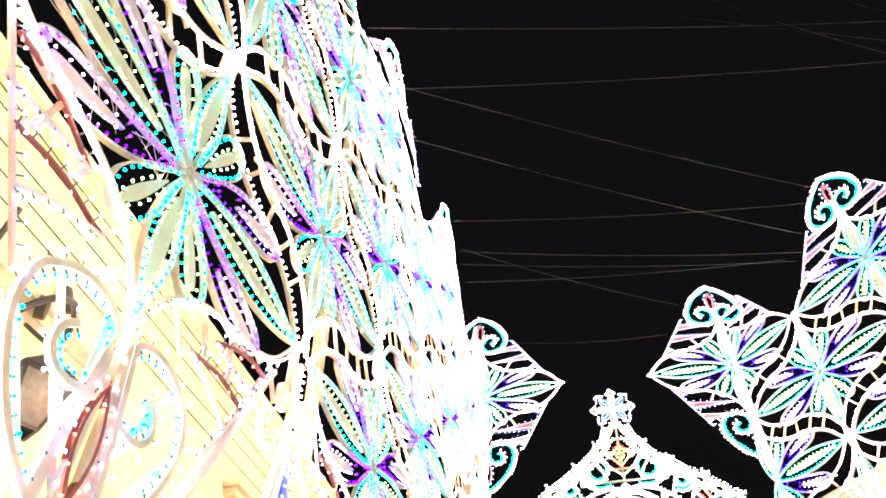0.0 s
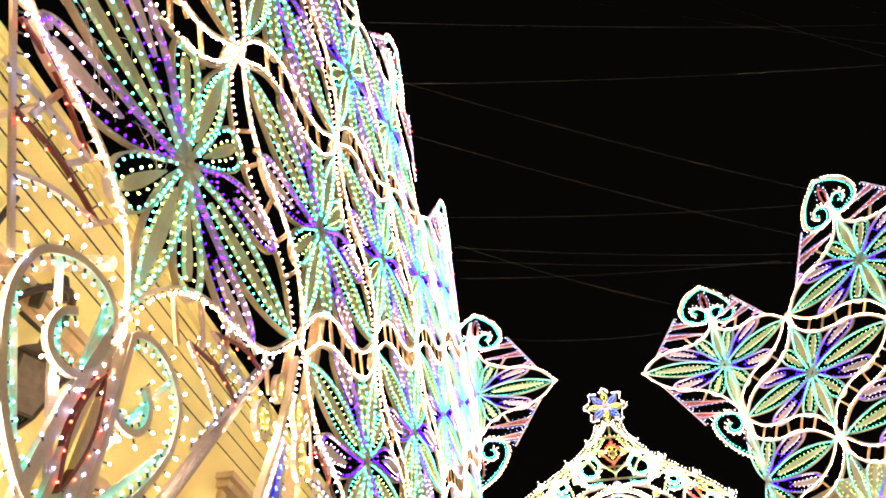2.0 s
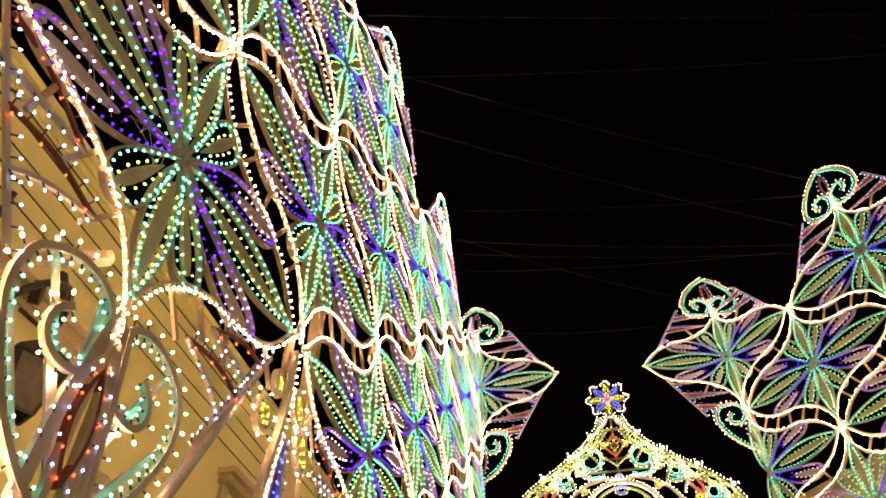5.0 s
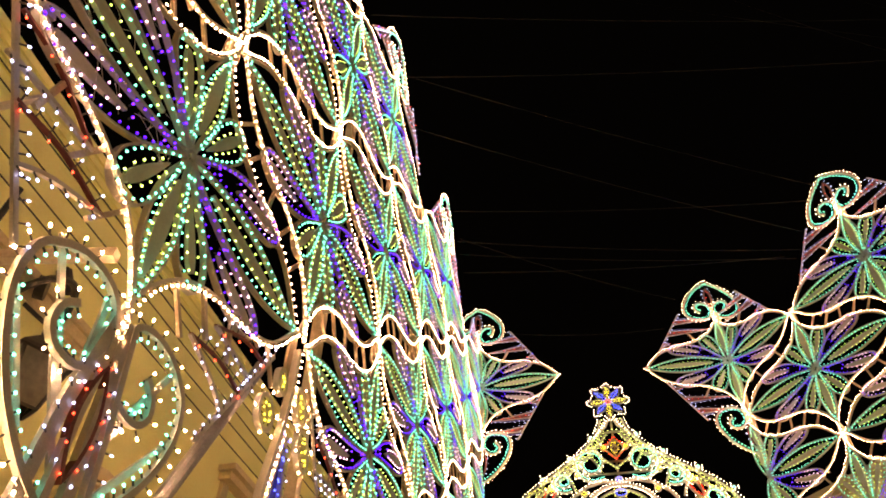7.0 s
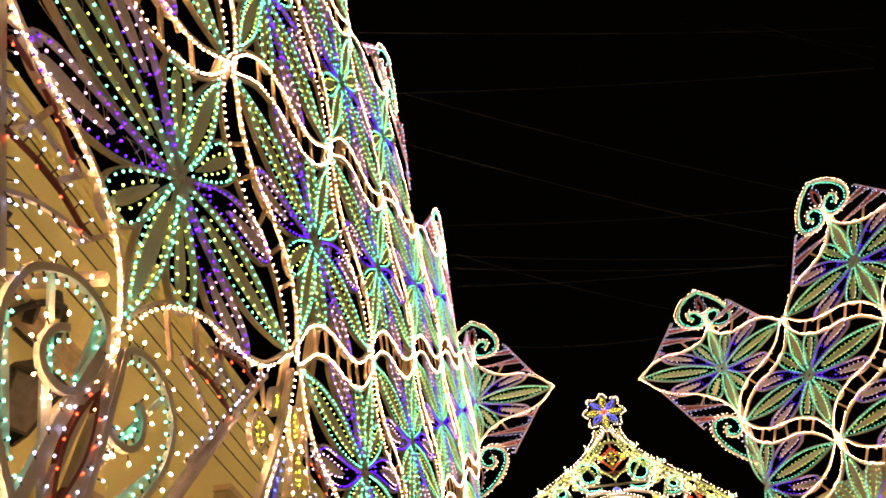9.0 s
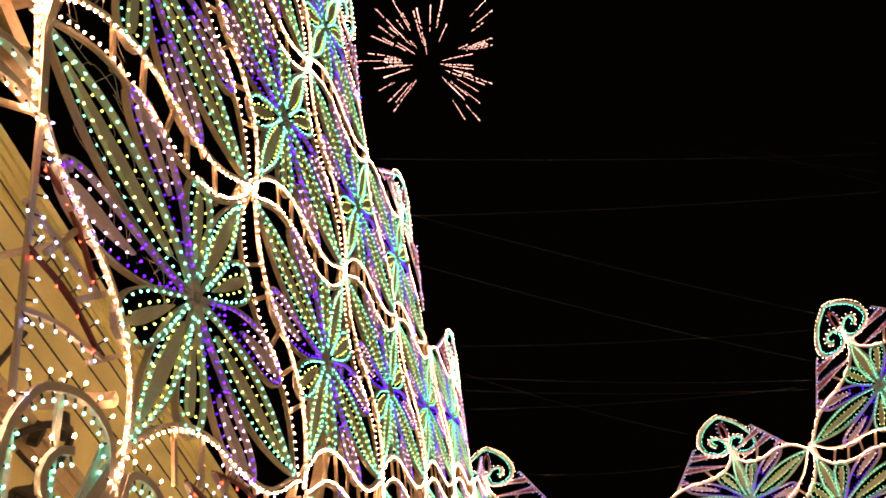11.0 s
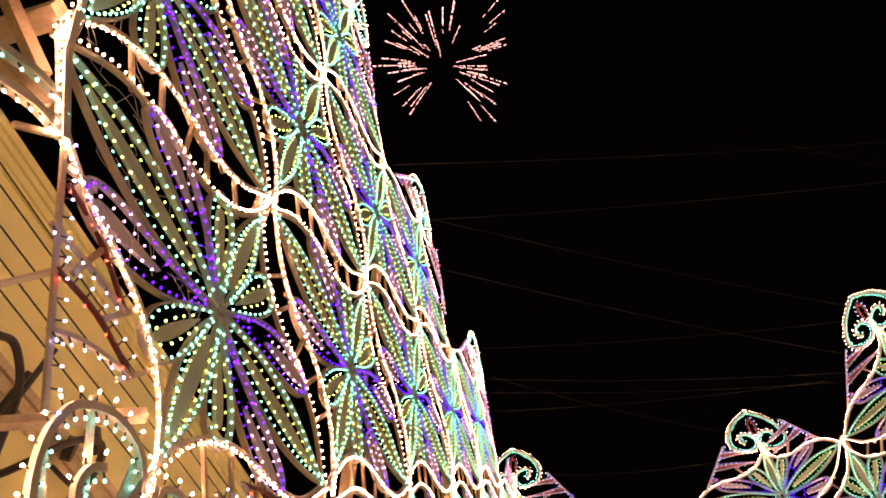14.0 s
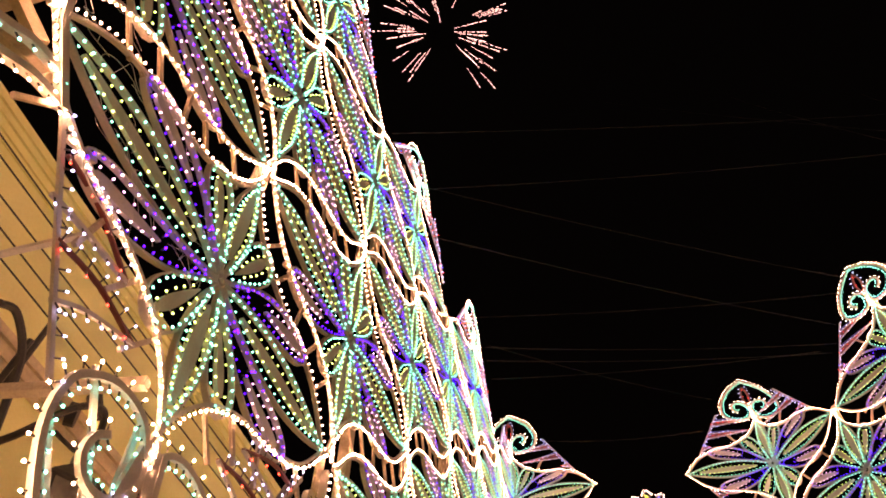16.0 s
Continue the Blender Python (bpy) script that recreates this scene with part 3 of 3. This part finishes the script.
b.ribbon(np.stack([2.6 + 0.44 * np.cos(t), 4.05 + 0.44 * np.sin(t)], 1), 0.16, -0.08, 0.0)
part("arch", b, ob, "round stone arch")
b = Build(GLASS)
b.box(2.25, 2.95, 0.2, 0.22, 2.2, 4.05)
part("pane", b, ob)

front("wall_right", "pale stuccoed house front behind the light wall", RIGHT @ Matrix.Translation((0, 2.5, -11.542)), -2.4, 14, 8.8, [])
moulding("cornice", "stepped stone cornice along the eaves", RIGHT @ Matrix.Translation((0, 2.5, -11.542)), -2.4, 14, ((8.72, 8.8, 0.05), (8.8, 8.9, 0.12), (8.904, 9.02, 0.2)))

# unseen wall behind the camera, added to throw light back into the street
b = Build(STUCCO)
b.box(-16, 24, -12.5, -12, 0, 8)
tagged(new("bounce_wall", b.mesh("bounce_wall")), "plain unseen wall added behind the camera to bounce light", "wall", kind="structure")

# black cables along the house front
for z, out, sag in ((6.64, 0.10, 0.02), (6.46, 0.12, 0.03), (6.25, 0.10, 0.02), (6.02, 0.12, 0.03), (5.83, 0.10, 0.02)):
    b = Build(CABLE)
    b.tube([(u, -out, z + 0.035 * math.sin(u * 0.7 + z * 9) * sag * 20) for u in np.linspace(-13.9, 15.9, 60)], 0.0075, 5)
    ob = tagged(new("cable", b.mesh("cable")), "black cable strung along the house front", "cable", "cables on the house front")
    ob.matrix_basis = FACADE

# ---- wall lantern ----
ob = thing("wall_lantern", "black iron wall lantern on a scrolled bracket", "lantern", FLAT)
LX, LY, LZ = 1.0, 1.55, 4.2  # along, behind the light wall, foot of the glass


def square(r, z):
    return [(LX + r * c, LY + r * d, z) for c, d in ((1, 0.3), (-0.3, 1), (-1, -0.3), (0.3, -1))]


b = Build(IRON)
sides = [(i, (i + 1) % 4, 4 + (i + 1) % 4, 4 + i) for i in range(4)]
b.add(square(0.27, LZ + 0.40) + square(0.30, LZ + 0.36), sides + [(0, 1, 2, 3), (7, 6, 5, 4)])
b.add(square(0.27, LZ + 0.40) + square(0.07, LZ + 0.58), sides + [(4, 5, 6, 7)])
b.tube([(LX, LY, LZ + 0.57), (LX, LY, LZ + 0.66), (LX, LY, LZ + 0.72)], [0.06, 0.07, 0.01], 8)
part("roof", b, ob, "black iron lantern roof")
lo, hi = square(0.14, LZ), square(0.25, LZ + 0.36)
for k in range(4):
    b = Build(IRON)
    b.tube([lo[k], hi[k]], 0.014, 5)
    b.tube([lo[k], lo[(k + 1) % 4]], 0.014, 5)
    part("frame_bar", b, ob)
    b = Build(GLASS)
    q = [Vector(lo[k]).lerp(Vector(lo[(k + 1) % 4]), 0.06), Vector(lo[k]).lerp(Vector(lo[(k + 1) % 4]), 0.94), Vector(hi[k]).lerp(Vector(hi[(k + 1) % 4]), 0.94), Vector(hi[k]).lerp(Vector(hi[(k + 1) % 4]), 0.06)]
    b.add(q, [(0, 1, 2, 3)])
    part("pane", b, ob, "dark dusty pane")
b = Build(IRON)
b.tube(smooth([(0.45, 2.0, 4.62), (0.42, 1.6, 4.66), (0.5, 1.3, 4.9), (0.8, 1.35, 5.12), (1.0, 1.5, 5.05), (1.0, 1.55, 4.9)]), 0.028, 7)
b.tube([(0.35, 1.98, 4.3), (0.2, 1.62, 5.62)], 0.025, 7)
b.tube([(0.28, 1.98, 4.3), (0.13, 1.62, 5.3)], 0.025, 7)
b.tube(smooth([(0.28, 1.62, 4.6), (0.17, 1.6, 4.98), (0.12, 1.6, 5.12), (0.02, 1.6, 5.25), (-0.13, 1.6, 5.34), (-0.26, 1.6, 5.28)]), 0.03, 7)
part("bracket", b, ob, "scrolled iron bracket")
b = Build(IRON)
b.tube([(0.98, 1.9, 5.36), (1.03, 1.84, 5.36)], 0.1, 14)
b.tube([(1.2, 1.95, 5.72), (1.22, 1.88, 5.6), (1.25, 1.85, 5.5)], [0.07, 0.05, 0.03], 8)
b.tube(smooth([(1.0, 1.95, 5.2), (1.08, 1.85, 5.12), (1.2, 1.85, 5.14), (1.3, 1.9, 5.3)]), 0.02, 6)
part("fitting", b, ob, "round iron cable fittings")

# ---- far arch over the street ----
ARCH = Matrix.Translation((5.80, 21.30, 15.05)) @ Matrix.Rotation(math.radians(-15.2), 4, "Z") @ Matrix.Rotation(math.radians(1.8), 4, "Y")
ob = thing("arch_of_lights", "tall festoon arch over the street crowned by a lit star", "festoon light", ARCH)
half = np.array([(0.36, -0.70), (0.46, -1.05), (0.70, -1.42), (1.05, -1.78), (1.45, -2.10), (1.9, -2.42), (2.4, -2.75), (2.9, -3.12), (3.3, -3.5), (3.65, -4.1), (3.8, -5.0), (3.85, -6.2)])
ring = np.stack([1.3 * np.cos(np.linspace(0, math.pi, 33)), -4.33 + 1.3 * np.sin(np.linspace(0, math.pi, 33))], 1)


def trace(line, lath, lamps, closed=False, name="lath"):
    """A lath with rows of lamps: each row is (colour, step, side, offset)."""
    line = np.array(line, float)
    b = Build(LATH)
    b.ribbon(line, lath, -0.03, 0.03, closed)
    p = part(name, b, ob)
    row = np.concatenate([line, line[:1]]) if closed else line
    for colour, step, side, off in lamps:
        part("bulb_string", string(row, step, colour, side, off, 1.0, y=-0.03, r=0.0125), p)


def curl(c, r, sx, turns=1.35, start=0.0):
    t = np.linspace(0, 2 * math.pi * turns, 30)
    rr = r * (1.2 - 0.75 * (t / t[-1]) ** 0.7)
    return np.stack([(c[0] + rr * np.cos(t + start)) * sx, c[1] + rr * np.sin(t + start)], 1)


for sx in (1, -1):
    line = half * (sx, 1)
    trace(line, 0.06, ((IVORY, 0.115, sx, 0.06), (LIME, 0.13, -sx, 0.04)), name="outline_lath")
    trace((half - (0.20, 0.20))[1:] * (sx, 1), 0.07, ((LIME, 0.13, sx, 0.04), (LIME, 0.14, -sx, 0.04)), name="inner_lath")
    for k in range(3, 11):
        x, z = half[k] * (sx, 1)
        trace([(x - sx * 0.20, z - 0.20), (x - sx * 0.42, z - 0.52), (x - sx * 0.5, z - 0.8)], 0.045, ((LIME if k % 2 else IVORY, 0.1, 1, 0.025),), name="lattice_lath")
    b = Build(TIMBER)
    b.box(sx * 3.75 - 0.08, sx * 3.75 + 0.08, 0.05, 0.2, -15.0, -4.4)
    part("column", b, ob, "timber column")
    for k in (2, 4, 6, 8):
        x, z = half[k] * (sx, 1)
        trace(loop((x + sx * 0.06, z + 0.08), 0.07, 0.07, 0, 8), 0.03, ((IVORY, 0.11, -1, 0.05), (TEAL, 0.06, 1, 0.02)), True, "rosette")
    for c, r, lamp in (((0.84, -2.26), 0.56, TEAL), ((1.78, -2.80), 0.34, TEAL), ((2.76, -3.66), 0.34, TEAL)):
        trace(curl(c, r, sx, 1.4, -2.2), 0.06, ((lamp, 0.065, sx, 0.03), (IVORY, 0.16, -sx, 0.03)), name="scroll")
    for k in range(2, 10):
        (x0, z0), (x1, z1) = half[k], half[k + 1]
        trace(np.array([(x0 - 0.02, z0 - 0.02), (x1 - 0.2, z1 - 0.2)]) * (sx, 1), 0.035, ((LIME, 0.13, sx, 0.02),), name="lattice_lath")
        trace(np.array([(x0 - 0.2, z0 - 0.2), (x1 - 0.02, z1 - 0.02)]) * (sx, 1), 0.035, ((GOLD, 0.15, sx, 0.02),), name="lattice_lath")
    for c, r in (((1.28, -2.60), 0.11), ((1.3, -2.35), 0.09), ((1.15, -3.25), 0.10), ((2.95, -4.3), 0.12), ((2.18, -3.05), 0.13), ((0.36, -1.72), 0.10), ((2.3, -3.75), 0.12)):
        trace(loop((c[0] * sx, c[1]), r, r, 0, 10), 0.03, ((GOLD, 0.09, 1, 0.03), (IVORY, 0.2, -1, 0.03)), True, "rosette")
    for row in ([(2.05, -2.9), (2.3, -3.1), (2.45, -3.4), (2.5, -3.7)], [(1.95, -3.05), (2.1, -3.3), (2.3, -3.55), (2.5, -3.7)]):
        trace(np.array(row) * (sx, 1), 0.05, ((SCARLET, 0.075, sx, 0.02),), name="red_lath")
    trace(np.array([(0.0, -2.96), (0.5, -2.9), (1.0, -3.02), (1.5, -3.35), (1.9, -3.9)]) * (sx, 1), 0.07, ((IVORY, 0.12, sx, 0.03),), name="bow_lath")
    for row, lamp in (([(0.0, -1.42), (0.34, -1.75)], SCARLET), ([(0.34, -1.75), (0.0, -2.12)], SCARLET), ([(0.06, -0.66), (0.2, -0.95), (0.4, -1.12)], IVORY), ([(0.0, -1.15), (0.42, -1.2)], LIME), ([(0.45, -1.3), (0.62, -1.75), (0.42, -2.1), (0.0, -2.45)], LIME), ([(0.16, -0.72), (0.30, -1.0), (0.5, -1.3)], IVORY), ([(0.0, -1.62), (0.13, -1.76), (0.0, -1.92)], GOLD)):
        trace(np.array(row) * (sx, 1), 0.045, ((lamp, 0.11, sx, 0.025),), name="lattice_lath")
trace(ring, 0.08, ((IVORY, 0.075, 1, 0.05), (IVORY, 0.1, -1, 0.04)), name="ring_lath")
trace(ring * (0.84, 0.96) + (0, -0.30), 0.05, ((LIME, 0.1, 1, 0.04),), name="ring_lath")
trace(loop((0, -2.86), 0.12, 0.1, 0, 10), 0.04, ((AZURE, 0.06, 1, 0.02),), True, "rosette")
trace(loop((0, -3.3), 0.2, 0.14, 0, 12), 0.04, ((AZURE, 0.07, 1, 0.02), (GOLD, 0.15, -1, 0.02)), True, "rosette")
b = Build(TIMBER)
b.box(-0.03, 0.03, 0.04, 0.1, -3.0, -0.3)
part("mast", b, ob, "timber mast behind the star")
for z, w in ((-2.62, 1.15), (-2.2, 0.55)):
    b = Build(TIMBER)
    b.box(-w, w, 0.04, 0.08, z - 0.025, z + 0.025)
    part("cross_bar", b, ob)
for k in range(8):
    a = math.pi / 4 * k
    side = petal_side(0.50, 0.24, False, 11)
    line = turned(np.concatenate([side, (side * (1, -1))[-2:0:-1]]), a) + np.array([0.1 * math.cos(a), 0.1 * math.sin(a)])
    lamp = AZURE if k % 2 else GOLD
    trace(line, 0.014, ((lamp, 0.11, -1, 0.03),), True, "star_petal")
    mid = turned(np.array([(0.24, 0.0), (0.50, 0.0)]), a)
    tip = turned(np.array([(0.56, -0.15), (0.66, -0.07), (0.75, 0.0), (0.66, 0.07), (0.56, 0.15)]), a)
    trace(mid, 0.014, ((lamp, 0.11, 1, 0.0),), name="star_vein")
    trace(tip, 0.02, ((IVORY, 0.095, -1, 0.0),), name="star_crown")
trace(loop((0, 0), 0.08, 0.08, 0, 8), 0.05, ((SCARLET, 0.05, 1, -0.01),), True, "star_heart")

# ---- firework burst over the roofs ----
def burst(at, radius, count, seed):
    rng = random.Random(seed)
    ob = thing("firework", "pink and white firework burst in the night sky", "firework", Matrix.Translation(at))
    b = Build(SPARK)
    for k in range(count):
        d = Vector((rng.gauss(0, 1), rng.gauss(0, 1), rng.gauss(0, 1))).normalized()
        if abs(d.dot((0.0, 0.57, 0.82))) > 0.8 or d.dot((0.0, -0.82, 0.57)) < -0.75:
            continue
        r1 = radius * rng.uniform(0.45, 1.0)
        r0 = r1 - radius * rng.uniform(0.12, 0.45)
        side = Vector((rng.uniform(-1, 1), rng.uniform(-1, 1), rng.uniform(-1, 1))) * radius * 0.04
        at_r = lambda q: d * q + side * (q / radius) + Vector((0, 0, -radius * 0.12)) * (q / radius) ** 2
        q = r0
        while q < r1:  # a trail of short sparks that grow towards its head
            step = radius * rng.uniform(0.015, 0.05)
            grown = (q - r0) / (r1 - r0)
            b.tube([at_r(q), at_r(q + step * 0.5), at_r(q + step)], [0.009, 0.012 + 0.018 * grown, 0.008], 5)
            q += step * rng.uniform(1.1, 1.9)
    tagged(part("spark", b, ob, "glowing spark trails"), kind="stuff")


burst((-1.49, 20.92, 58.88), 7.3, 90, 5)

# ---- wires over the street ----
WIRES = (
    (-1.13, 5.25, 11.75, 8.74, 6.68, 14.53),
    (4.68, 12.13, 27.03, 7.05, 5.60, 11.81),
    (7.71, 9.19, 20.78, 6.98, 5.69, 11.57),
    (-0.71, 7.20, 13.13, 8.47, 7.02, 13.59),
    (-0.71, 7.20, 13.18, 8.44, 10.41, 13.91),
    (-0.60, 7.70, 12.25, 8.12, 11.09, 13.11),
    (0.21, 11.37, 13.98, 8.32, 10.67, 13.69),
    (0.34, 11.95, 13.55, 8.04, 11.27, 12.71),
    (0.40, 12.25, 13.41, 7.95, 11.47, 12.63),
    (0.50, 12.68, 13.21, 7.85, 11.68, 12.88),
    (0.42, 12.33, 14.02, 6.42, 14.80, 14.21),
    (1.80, 15.89, 13.84, 5.53, 13.94, 12.53),
    (7.82, 6.24, 14.55, 7.22, 5.38, 12.40),
)
for x0, y0, z0, x1, y1, z1 in WIRES:
    a, c = Vector((x0, y0, z0)), Vector((x1, y1, z1))
    b = Build(WIRE)
    b.tube([a.lerp(c, s) - Vector((0, 0, 0.5 * s * (1 - s))) for s in np.linspace(0, 1, 13)], 0.0036, 5)
    tagged(new("span_wire", b.mesh("span_wire")), "thin steel wire spanning the street", "wire", "wires over the street")
